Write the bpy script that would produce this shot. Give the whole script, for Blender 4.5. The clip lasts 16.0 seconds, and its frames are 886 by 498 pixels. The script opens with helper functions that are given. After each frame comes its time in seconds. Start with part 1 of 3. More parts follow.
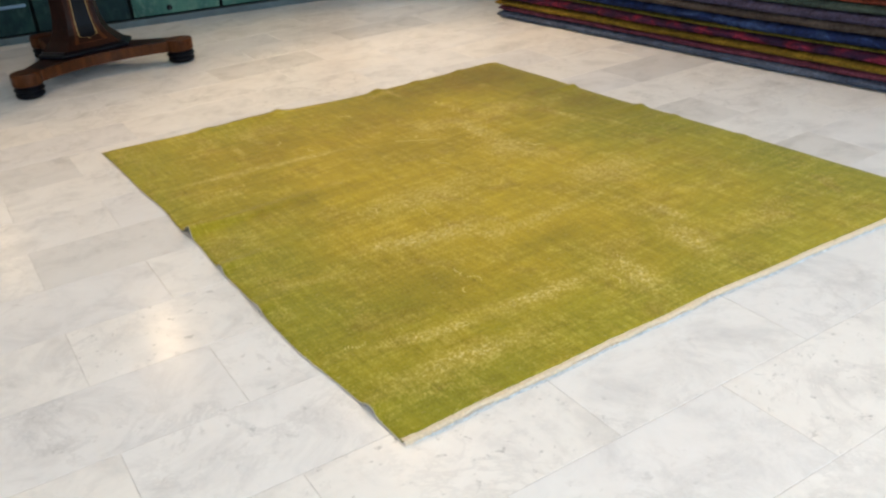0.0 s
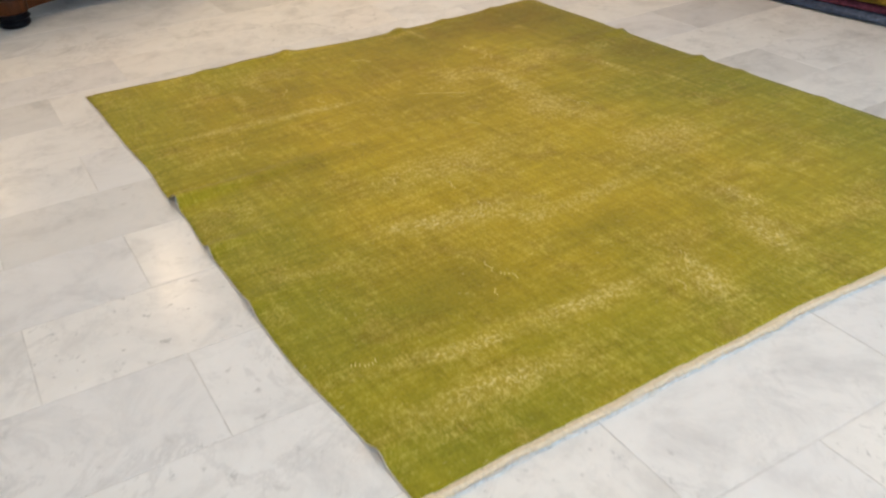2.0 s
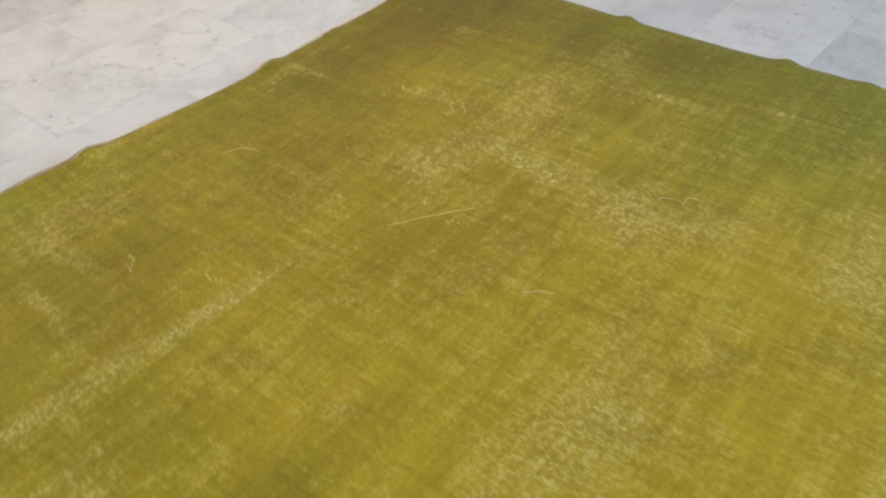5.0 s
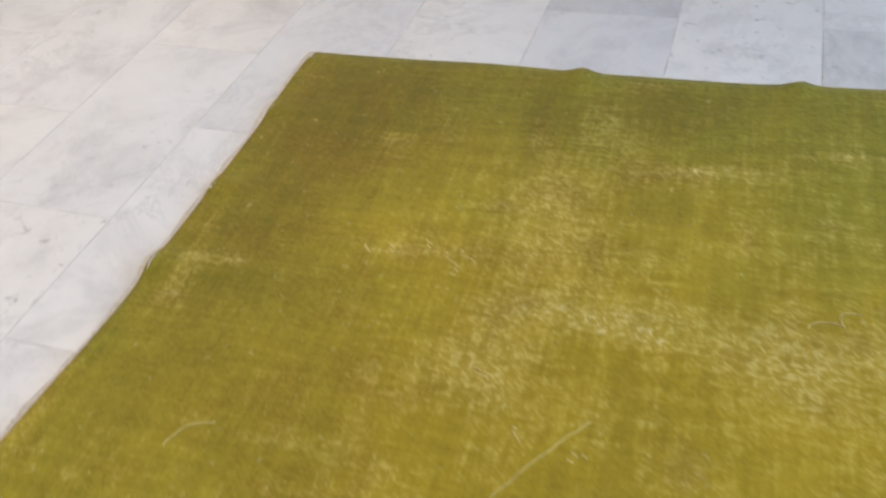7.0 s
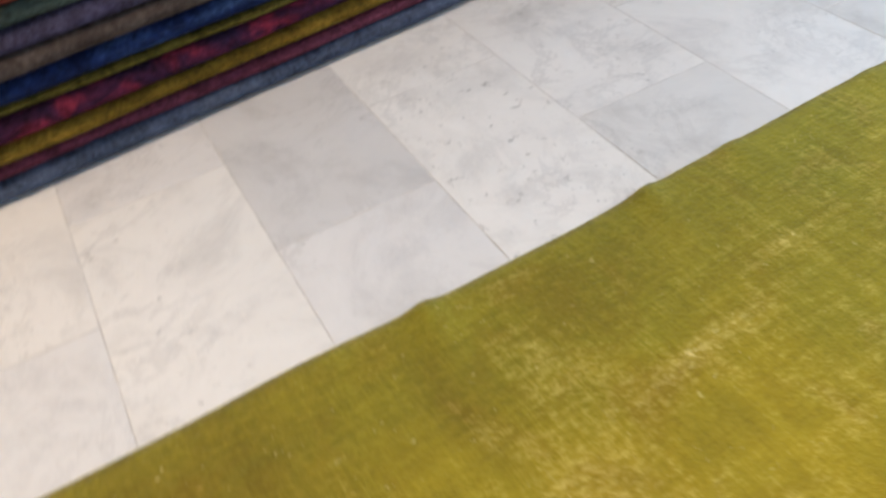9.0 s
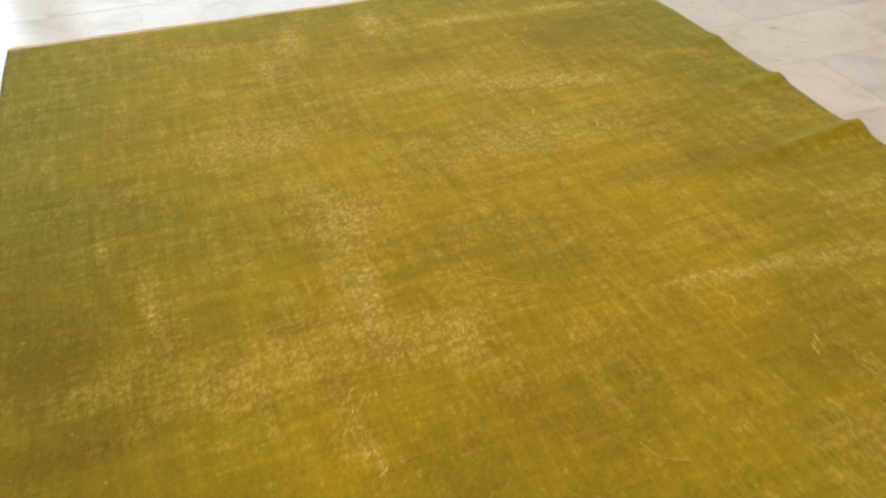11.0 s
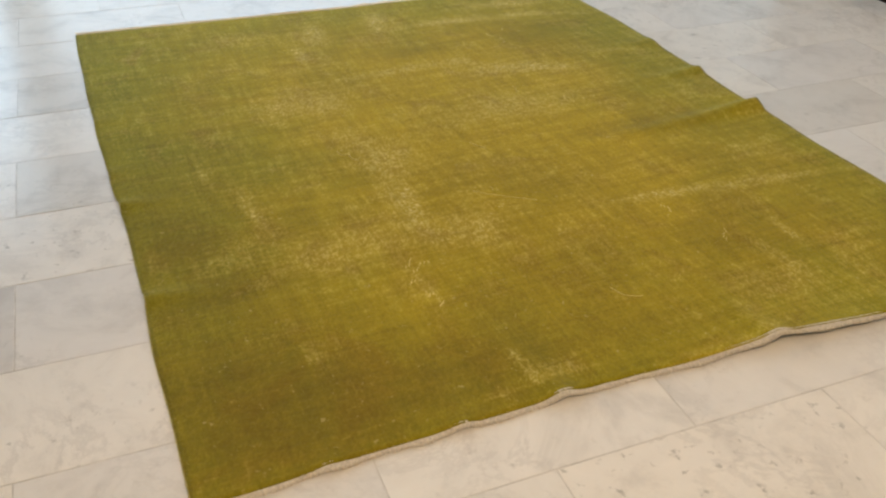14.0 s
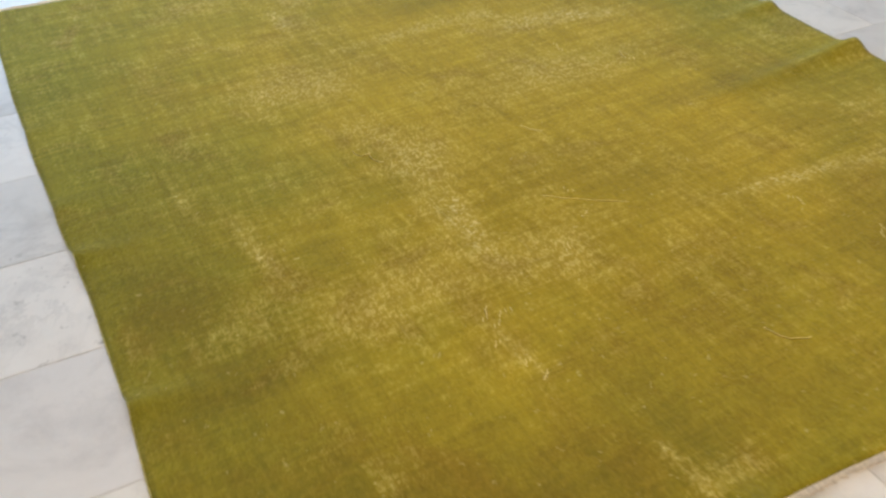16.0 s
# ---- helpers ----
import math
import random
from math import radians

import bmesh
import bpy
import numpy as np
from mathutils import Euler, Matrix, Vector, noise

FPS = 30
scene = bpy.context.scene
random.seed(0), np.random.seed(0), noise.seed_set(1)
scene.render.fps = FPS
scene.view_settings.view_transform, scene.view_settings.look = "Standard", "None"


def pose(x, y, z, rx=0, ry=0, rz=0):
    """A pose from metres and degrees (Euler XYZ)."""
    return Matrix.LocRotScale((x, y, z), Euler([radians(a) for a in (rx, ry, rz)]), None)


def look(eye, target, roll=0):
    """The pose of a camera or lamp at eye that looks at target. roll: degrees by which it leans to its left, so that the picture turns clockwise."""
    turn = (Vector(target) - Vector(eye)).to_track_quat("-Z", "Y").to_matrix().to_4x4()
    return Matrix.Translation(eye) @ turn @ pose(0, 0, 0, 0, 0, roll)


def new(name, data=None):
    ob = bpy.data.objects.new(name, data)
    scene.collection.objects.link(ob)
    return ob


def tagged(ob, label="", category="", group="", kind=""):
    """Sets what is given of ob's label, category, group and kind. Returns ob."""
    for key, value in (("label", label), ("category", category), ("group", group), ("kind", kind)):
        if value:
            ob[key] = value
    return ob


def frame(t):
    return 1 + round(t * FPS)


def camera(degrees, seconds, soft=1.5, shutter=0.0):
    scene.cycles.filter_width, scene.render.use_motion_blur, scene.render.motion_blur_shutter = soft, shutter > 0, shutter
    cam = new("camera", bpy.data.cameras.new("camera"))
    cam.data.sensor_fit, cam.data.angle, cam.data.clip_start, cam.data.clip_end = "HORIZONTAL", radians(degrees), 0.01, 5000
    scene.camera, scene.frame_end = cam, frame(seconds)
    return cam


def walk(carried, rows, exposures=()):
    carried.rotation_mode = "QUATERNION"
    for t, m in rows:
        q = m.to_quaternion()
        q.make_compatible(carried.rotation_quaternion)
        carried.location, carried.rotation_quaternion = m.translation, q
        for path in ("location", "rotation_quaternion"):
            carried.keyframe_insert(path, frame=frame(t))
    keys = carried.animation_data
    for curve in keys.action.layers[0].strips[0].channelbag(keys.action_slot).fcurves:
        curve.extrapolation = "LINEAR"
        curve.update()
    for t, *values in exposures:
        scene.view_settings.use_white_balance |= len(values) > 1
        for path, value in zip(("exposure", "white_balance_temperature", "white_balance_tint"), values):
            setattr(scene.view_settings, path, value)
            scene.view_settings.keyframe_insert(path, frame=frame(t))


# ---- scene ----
cam = camera(54.19, 16.0, 2.25, 0.4)
# seconds, place in metres, then yaw, pitch and roll in degrees
PATH = [
    (0.0, -0.687, -1.291, 1.201, -32.59, -27.06, -4.26),
    (0.5, -0.723, -1.277, 1.206, -34.59, -27.35, -2.30),
    (1.0, -0.731, -1.243, 1.198, -34.70, -28.18, -2.62),
    (1.5, -0.630, -1.113, 1.151, -34.01, -30.93, -2.60),
    (2.0, -0.466, -0.914, 1.147, -30.85, -31.81, -3.47),
    (2.5, -0.386, -0.687, 1.117, -31.73, -32.94, -4.22),
    (3.0, -0.311, -0.426, 1.125, -34.88, -36.58, -3.49),
    (3.5, -0.158, -0.154, 1.117, -34.71, -39.00, -4.10),
    (4.0, -0.015, 0.088, 1.084, -31.31, -38.50, -6.50),
    (4.2, -0.002, 0.214, 1.082, -34.97, -38.69, -4.95),
    (6.3, 0.180, 1.174, 0.987, -65.31, -42.58, -5.44),
    (6.5, 0.208, 1.230, 0.987, -68.13, -41.93, -4.66),
    (7.0, 0.401, 1.401, 0.967, -69.36, -42.17, -6.99),
    (7.5, 0.581, 1.551, 0.966, -75.27, -41.79, -6.62),
    (8.0, 0.716, 1.741, 0.952, -96.31, -41.29, -4.91),
    (8.5, 0.865, 1.856, 0.942, -106.55, -43.11, -5.71),
    (9.0, 1.115, 1.953, 0.928, -113.25, -41.90, -10.50),
    (9.5, 1.309, 2.111, 0.952, -147.09, -40.56, -0.87),
    (10.0, 1.372, 2.332, 0.997, -175.58, -40.30, -2.25),
    (10.2, 1.396, 2.425, 1.000, -183.54, -39.30, -1.62),
    (12.3, 1.798, 3.182, 1.110, -203.07, -31.84, -3.65),
    (12.5, 1.821, 3.257, 1.098, -201.34, -30.92, -4.57),
    (13.0, 1.894, 3.334, 1.109, -198.23, -30.88, -5.08),
    (13.5, 1.956, 3.318, 1.134, -201.66, -32.77, -2.93),
    (14.0, 2.003, 3.269, 1.193, -204.75, -34.53, 1.54),
    (14.5, 2.036, 3.233, 1.182, -204.67, -34.40, 2.10),
    (15.0, 2.054, 3.147, 1.174, -205.75, -35.50, 1.88),
    (15.5, 1.977, 2.908, 1.106, -206.39, -37.30, 0.88),
    (16.0, 1.964, 2.657, 1.032, -208.43, -38.80, -0.85),
]


def held(x, y, z, yaw, pitch, roll):
    return Matrix.Translation((x, y, z)) @ pose(0, 0, 0, 0, 0, yaw) @ pose(0, 0, 0, 90 + pitch) @ pose(0, 0, 0, 0, 0, roll)


EXPOSURES = [
    (0.0, 0.65, 6030, 5), (1.0, 0.66, 6120, 5), (2.0, 0.51, 6100, 6), (3.0, 0.40, 5950, 6), (4.0, 0.36, 5500, 4), (6.3, 0.48, 4950, 5), (7.0, 0.48, 5000, 6),
    (8.0, 0.58, 5220, 6), (9.0, 0.73, 5520, 7), (9.5, 0.72, 5400, 6), (10.2, 0.54, 5850, 7), (12.3, 0.37, 8600, 9), (12.5, 0.37, 8500, 9), (13.0, 0.02, 8200, 8), (13.5, 0.13, 6850, 6), (14.0, 0.20, 6380, 5), (14.5, 0.22, 6150, 6), (15.5, 0.44, 5900, 5), (16.0, 0.46, 5650, 5),
]
walk(cam, [(t, held(*row)) for t, *row in PATH], EXPOSURES)

# ---- light ----
world = bpy.data.worlds.new("world")
scene.world = world
world.use_nodes = True
sky = world.node_tree.nodes.new("ShaderNodeTexSky")
sky.sky_type, sky.sun_disc = "NISHITA", False
sky.sun_elevation, sky.sun_rotation = radians(35), radians(160)
background = world.node_tree.nodes["Background"]
background.inputs["Strength"].default_value = 0.12
world.node_tree.links.new(sky.outputs[0], background.inputs[0])

ROOM = (-4.0, 4.6, -4.2, 6.1, 3.3)  # x from, x to, y from, y to, height


def lamp(name, kind, power, colour, place, target=None, **more):
    data = bpy.data.lights.new(name, kind)
    data.energy, data.color = power, colour
    for key, value in more.items():
        if key == "size":
            data.shape, data.size, data.size_y = "RECTANGLE", value[0], value[1]
        elif key == "radius":
            data.shadow_soft_size = value
        elif key == "spot":
            data.spot_size, data.spot_blend = radians(value), 0.6
    ob = new(name, data)
    ob.matrix_world = look(place, target) if target else Matrix.Translation(place)
    return ob

WARM, COOL = (1.0, 0.66, 0.37), (0.50, 0.75, 1.0)
# place, watts, target
# first two answer glints on the floor; the other five are added unseen fill
SPOTS = (
    ((0.57, 4.72, 2.49), 15.0, (0.5, 3.4, 0)),
    ((-0.30, 4.72, 1.44), 1.6, (-0.3, 3.2, 0)),
    ((2.3, 4.0, 2.7), 72.0, (1.4, 2.5, 0)),
    ((-1.9, 3.2, 2.7), 88.0, (-0.8, 1.6, 0)),
    ((2.0, 3.6, 2.7), 110.0, (1.3, 1.5, 0)),
    ((-0.9, -2.3, 2.9), 90.0, (0.2, 0.4, 0)),
    ((1.3, -2.1, 2.9), 90.0, (1.2, 0.6, 0)),
)
for name, power, (a, b, low, high) in (("daylight_west", 27.0, (-2.7, -1.87, 0.3, 2.95)), ("daylight_middle", 40.0, (-1.5, 2.1, 0.5, 2.95)), ("daylight_east", 50.0, (2.47, 4.2, 0.17, 2.95))):
    middle = ((a + b) / 2, ROOM[2] + 0.01, (low + high) / 2)
    lamp(name, "AREA", power, COOL, middle, (middle[0], 0.0, middle[2]), size=(b - a, high - low))
RUG = ((0.258, 0.238, 0.011), (0.355, 0.315, 0.014), (0.390, 0.290, 0.009), (0.500, 0.370, 0.012), (0.74, 0.63, 0.26), (0.20, 0.120, 0.008), (0.120, 0.088, 0.006), (0.200, 0.150, 0.010), (0.215, 0.235, 0.014), (0.53, 0.395, 0.060))

# ---- materials ----


class Mat:
    """A node material with a principled shader, and short ways to add nodes to it."""

    def __init__(self, name, rough=0.5, metal=0.0, spec=0.5):
        self.mat = bpy.data.materials.new(name)
        self.mat.use_nodes = True
        self.tree = self.mat.node_tree
        self.out = self.tree.nodes["Principled BSDF"]
        self.out.inputs["Roughness"].default_value = rough
        self.out.inputs["Metallic"].default_value = metal
        self.out.inputs["Specular IOR Level"].default_value = spec

    def node(self, kind, **values):
        n = self.tree.nodes.new(kind)
        for key, value in values.items():
            if key in n.inputs:
                self.put(n.inputs[key], value)
            elif key == "operation":
                n.operation = value
            elif key == "blend":
                n.blend_type = value
            elif key == "dims":
                n.noise_dimensions = value
        return n

    def put(self, socket, value):
        if isinstance(value, bpy.types.NodeSocket):
            self.tree.links.new(value, socket)
        elif socket.type == "RGBA" and len(value) == 3:
            socket.default_value = (*value, 1)
        else:
            socket.default_value = value

    def set(self, **values):
        for key, value in values.items():
            self.put(self.out.inputs[key.replace("_", " ")], value)
        return self

    def coords(self, scale=(1, 1, 1), shift=None, kind="Object"):
        c = self.tree.nodes.new("ShaderNodeTexCoord").outputs[kind]
        m = self.node("ShaderNodeMapping", Vector=c, Scale=scale)
        if shift is not None:
            self.put(m.inputs["Location"], shift)
        return m.outputs[0]

    def noise(self, scale, vector=None, detail=4.0, rough=0.55, twist=0.0):
        n = self.node("ShaderNodeTexNoise", Scale=scale, Detail=detail, Roughness=rough, Distortion=twist)
        if vector is not None:
            self.put(n.inputs["Vector"], vector)
        return n.outputs["Fac"]

    def ramp(self, fac, *stops):
        r = self.node("ShaderNodeValToRGB", Fac=fac)
        e = r.color_ramp.elements
        while len(e) < len(stops):
            e.new(0.5)
        for slot, (at, colour) in zip(e, stops):
            slot.position = at
            slot.color = (*colour, 1) if isinstance(colour, tuple) else (colour, colour, colour, 1)
        return r.outputs["Color"]

    def mix(self, fac, a, b, blend="MIX"):
        n = self.tree.nodes.new("ShaderNodeMix")
        n.data_type, n.blend_type = "RGBA", blend
        for socket, value in zip((n.inputs[0], n.inputs[6], n.inputs[7]), (fac, a, b)):
            self.put(socket, value)
        return n.outputs[2]

    def math(self, operation, a, b=0.0):
        n = self.tree.nodes.new("ShaderNodeMath")
        n.operation = operation
        self.put(n.inputs[0], a)
        self.put(n.inputs[1], b)
        return n.outputs[0]

    def bump(self, height, strength=0.3, distance=0.002):
        b = self.node("ShaderNodeBump", Height=height, Strength=strength, Distance=distance)
        self.put(self.out.inputs["Normal"], b.outputs[0])
        return self

    def random(self):
        return self.tree.nodes.new("ShaderNodeObjectInfo").outputs["Random"]

    def island(self):
        return self.tree.nodes.new("ShaderNodeNewGeometry").outputs["Random Per Island"]

    def attribute(self, name):
        n = self.tree.nodes.new("ShaderNodeAttribute")
        n.attribute_name = name
        return n.outputs["Fac"]


def marble(name, by_island, grey=1.0, specks=0.42):
    m = Mat(name, 0.2, 0.0, 0.38)
    chance = m.island() if by_island else m.random()
    apart = m.node("ShaderNodeCombineXYZ", X=m.math("MULTIPLY", chance, 37.0), Y=m.math("MULTIPLY", chance, 71.0))
    v = m.node("ShaderNodeVectorMath", operation="ADD")
    m.put(v.inputs[0], m.node("ShaderNodeNewGeometry").outputs["Position"])
    m.put(v.inputs[1], apart.outputs[0])
    v = v.outputs[0]
    clouds = m.noise(5.0, v, 7, 0.7, 0.5)
    body = m.ramp(clouds, (0.25, (0.63 * grey, 0.627 * grey, 0.62 * grey)), (0.5, (0.82 * grey, 0.815 * grey, 0.80 * grey)), (0.75, (0.88 * grey, 0.875 * grey, 0.86 * grey)))
    tint = m.ramp(chance, (0.0, (0.90, 0.90, 0.92)), (0.12, (0.95, 0.95, 0.96)), (0.3, (0.985, 0.98, 0.975)), (0.55, (1.0, 0.985, 0.965)), (0.8, (0.98, 0.98, 0.985)), (1.0, (1.0, 0.99, 0.975)))
    body = m.mix(1.0, body, tint, "MULTIPLY")
    veins = m.ramp(m.noise(4.0, v, 8, 0.7, 0.5), (0.465, 0.0), (0.5, 1.0), (0.535, 0.0))
    where = m.ramp(m.noise(2.6, v, 3), (0.42, 0.0), (0.62, 1.0))
    body = m.mix(m.math("MULTIPLY", m.math("MULTIPLY", veins, where), 0.26), body, (0.40, 0.40, 0.40))
    flecks = m.ramp(m.noise(30.0, v, 5, 0.65, 0.3), (0.60, 0.0), (0.70, 1.0))
    body = m.mix(m.math("MULTIPLY", m.math("MULTIPLY", flecks, where if specks < 0.6 else 1.0), specks), body, (0.30, 0.30, 0.29))
    m.set(Base_Color=body, Roughness=m.math("ADD", m.math("MULTIPLY", m.noise(9.0, v, 3), 0.13), 0.16))
    return m.bump(m.noise(40.0, v, 4), 0.04, 0.001).mat


def plain(name, colour, rough=0.6, vary=0.12, scale=12.0, grain=0.15, metal=0.0, spec=0.5):
    m = Mat(name, rough, metal, spec)
    v = m.coords()
    n = m.noise(scale, v, 5, 0.6)
    low = tuple(c * (1 - vary) for c in colour)
    high = tuple(min(1.0, c * (1 + vary)) for c in colour)
    m.set(Base_Color=m.ramp(n, (0.3, low), (0.7, high)))
    return m.bump(m.noise(scale * 9, v, 3), grain, 0.002).mat


def part(name, bm, material, parent, label="", smooth=False):
    mesh = bpy.data.meshes.new(name)
    bm.to_mesh(mesh)
    bm.free()
    mesh.materials.append(material)
    if smooth:
        mesh.shade_smooth()
    ob = new(name, mesh)
    ob.parent = parent
    if label:
        ob["label"] = label
    return ob


def thing(name, label, category, place=(0, 0, 0), turn=0.0, group="", kind=""):
    ob = new(name)
    ob.empty_display_size = 0.05
    ob.matrix_world = pose(*place, 0, 0, turn)
    return tagged(ob, label, category, group, kind)


def slab(bm, x0, x1, y0, y1, z0, z1, bevel=0.0):
    """A box between the limits, with rounded edges."""
    m = Matrix.LocRotScale(((x0 + x1) / 2, (y0 + y1) / 2, (z0 + z1) / 2), None, (x1 - x0, y1 - y0, z1 - z0))
    made = bmesh.ops.create_cube(bm, size=1, matrix=m)["verts"]
    if bevel:
        edges = list({e for v in made for e in v.link_edges})
        bmesh.ops.bevel(bm, geom=edges, offset=bevel, segments=2, profile=0.6, affect="EDGES")
    return bm


def box(x0, x1, y0, y1, z0, z1, bevel=0.0):
    return slab(bmesh.new(), x0, x1, y0, y1, z0, z1, bevel)


def turned(profile, steps=32):
    """A lathe-turned body from rows of radius and height."""
    bm = bmesh.new()
    rings = [[bm.verts.new((r * math.cos(a), r * math.sin(a), z)) for a in np.linspace(0, 2 * math.pi, steps, endpoint=False)] for r, z in profile]
    for low, high in zip(rings, rings[1:]):
        for i in range(steps):
            j = (i + 1) % steps
            bm.faces.new((low[i], low[j], high[j], high[i]))
    bm.faces.new(rings[0][::-1])
    bm.faces.new(rings[-1])
    return bm

MARBLE, MARBLE_GREY, MARBLE_FAR = marble("marble", False), marble("grey_marble", False, 0.88), marble("marble_far", True)
MARBLE_SPECKLED = marble("speckled_marble", False, 1.0, 0.62)
GROUT = plain("grout", (0.60, 0.59, 0.57), 0.7, 0.2, 20)
PLASTER = plain("plaster", (0.74, 0.72, 0.68), 0.85, 0.04, 2.5, 0.1)
CEILING = plain("ceiling_paint", (0.80, 0.79, 0.77), 0.9, 0.03, 2.0, 0.08)
FRAME = plain("window_frame_paint", (0.09, 0.085, 0.08), 0.4, 0.15, 6)
BRASS = plain("gilt_line", (0.42, 0.27, 0.09), 0.5, 0.1, 20, 0.05)
STEEL = plain("lamp_metal", (0.6, 0.6, 0.6), 0.35, 0.05, 20, 0.05, 1.0)
EBONY = plain("ebonised_wood", (0.003, 0.003, 0.005), 0.32, 0.3, 18, 0.1, 0.0, 0.10)


def glow(name, colour, strength):
    m = Mat(name)
    m.set(Base_Color=(0.8, 0.8, 0.8), Emission_Color=colour, Emission_Strength=strength)
    return m.mat


def wood(name, dark, light, rough, axis=(1, 1, 1)):
    m = Mat(name, rough, 0.0, 0.09)
    v = m.coords(axis)
    grain = m.noise(7.0, v, 6, 0.65, 1.2)
    fine = m.noise(46.0, v, 3, 0.7)
    base = m.ramp(grain, (0.3, dark), (0.52, tuple((a + b) / 2 for a, b in zip(dark, light))), (0.72, light))
    m.set(Base_Color=m.mix(0.35, base, m.ramp(fine, (0.35, dark), (0.65, light))), Coat_Weight=0.02, Coat_Roughness=0.3)
    return m.bump(fine, 0.06, 0.001).mat


WALNUT = wood("walnut_veneer", (0.022, 0.007, 0.003), (0.125, 0.042, 0.013), 0.34, (1.0, 1.0, 0.25))
MAHOGANY = wood("mahogany", (0.007, 0.003, 0.002), (0.032, 0.009, 0.005), 0.34, (1.0, 1.0, 0.3))

# ---- room ----
X0, X1, Y0, Y1, TOP = ROOM
WINDOWS = ((-2.75, -1.82, 0.25, 3.0), (-1.55, 2.15, 0.45, 3.0), (2.42, 4.25, 0.12, 3.0))


def wall(name, x0, x1, y0, y1, holes=()):
    """A wall with rectangular openings along x."""
    bm = bmesh.new()
    at = x0
    for a, b, low, high in holes:
        slab(bm, at, a, y0, y1, 0, TOP)
        slab(bm, a, b, y0, y1, 0, low)
        slab(bm, a, b, y0, y1, high, TOP)
        at = b
    slab(bm, at, x1, y0, y1, 0, TOP)
    return tagged(part(name, bm, PLASTER, None), "plain off-white plastered wall", "wall", kind="structure")


wall("wall_south", X0, X1, Y0 - 0.2, Y0, WINDOWS)
wall("wall_north", X0, X1, Y1, Y1 + 0.2)
wall("wall_east", X1, X1 + 0.2, Y0 - 0.2, Y1 + 0.2)
wall("wall_west", X0 - 0.2, X0, Y0 - 0.2, Y1 + 0.2)
tagged(part("ceiling", box(X0 - 0.2, X1 + 0.2, Y0 - 0.2, Y1 + 0.2, TOP, TOP + 0.15), CEILING, None), "plain white painted ceiling", "ceiling", kind="structure")
outside = plain("street_paving", (0.30, 0.29, 0.27), 0.8, 0.2, 1.5)
tagged(part("ground", box(-60, 60, -60, Y0 - 0.2, -0.25, -0.03), outside, None), "grey street paving outside the windows", "ground", kind="structure")

pane_glass = Mat("window_glass", 0.02)
pane_glass.set(Transmission_Weight=1.0, IOR=1.45)
for index, (a, b, low, high) in enumerate(WINDOWS):
    window = tagged(new(f"window_{index + 1}"), "tall shop window with a dark slim frame", "window", kind="structure")
    bars = bmesh.new()
    slab(bars, a, a + 0.05, Y0 - 0.13, Y0 - 0.07, low, high)
    slab(bars, b - 0.05, b, Y0 - 0.13, Y0 - 0.07, low, high)
    slab(bars, a + 0.05, b - 0.05, Y0 - 0.13, Y0 - 0.07, low, low + 0.05)
    slab(bars, a + 0.05, b - 0.05, Y0 - 0.13, Y0 - 0.07, high - 0.05, high)
    part("window_frame", bars, FRAME, window)
    pane = part("pane", box(a + 0.05, b - 0.05, Y0 - 0.105, Y0 - 0.095, low + 0.05, high - 0.05), pane_glass.mat, window)
    pane.visible_shadow = False


# ---- ceiling spotlights, all out of view, the last five added as warm fill ----
def spotlight(place, power, colour, target, angle):
    fixture = thing("unseen_spotlight", "assumed small round metal spotlight hung from the ceiling, out of view", "spotlight", place, group="ceiling spotlights")
    part("housing", turned([(0.03, -0.10), (0.055, -0.10), (0.058, -0.02), (0.03, 0.0), (0.012, 0.01), (0.012, TOP - place[2])], 20), STEEL, fixture)
    part("bulb", turned([(0.028, -0.108), (0.04, -0.104), (0.04, -0.101)], 20), BULB, fixture, "glowing warm bulb")
    lamp("spotlight_beam", "SPOT", power, colour, (place[0], place[1], place[2] - 0.13), target, radius=0.06, spot=angle)


BULB = glow("bulb_glow", (1.0, 0.72, 0.40), 12.0)
for place, power, target in SPOTS:
    spotlight(place, power, WARM, target, 82 if power in (72.0, 88.0, 110.0) else 110)

# ---- rug ----
CORNERS = (Vector((0.0, 0.0, 0)), Vector((1.973, -0.074, 0)), Vector((1.98, 2.246, 0)), Vector((0.0, 2.369, 0)))
PILE = 0.0065
# edge, how far along it, height, half width, how far it runs in
RIPPLES = (
    ("left", 0.561, 0.030, 0.030, 0.24), ("left", 0.431, 0.016, 0.027, 0.12), ("left", 0.31, 0.010, 0.04, 0.10), ("left", 0.059, 0.013, 0.028, 0.06),
    ("right", 0.737, 0.013, 0.024, 0.07), ("right", 0.555, 0.012, 0.026, 0.06), ("right", 0.475, 0.006, 0.025, 0.05), ("right", 0.33, 0.005, 0.03, 0.06),
    ("far", 0.385, 0.012, 0.030, 0.09), ("far", 0.64, 0.014, 0.032, 0.08), ("far", 0.75, 0.007, 0.03, 0.07), ("far", 0.88, 0.006, 0.03, 0.06), ("far", 0.22, 0.007, 0.03, 0.08),
)
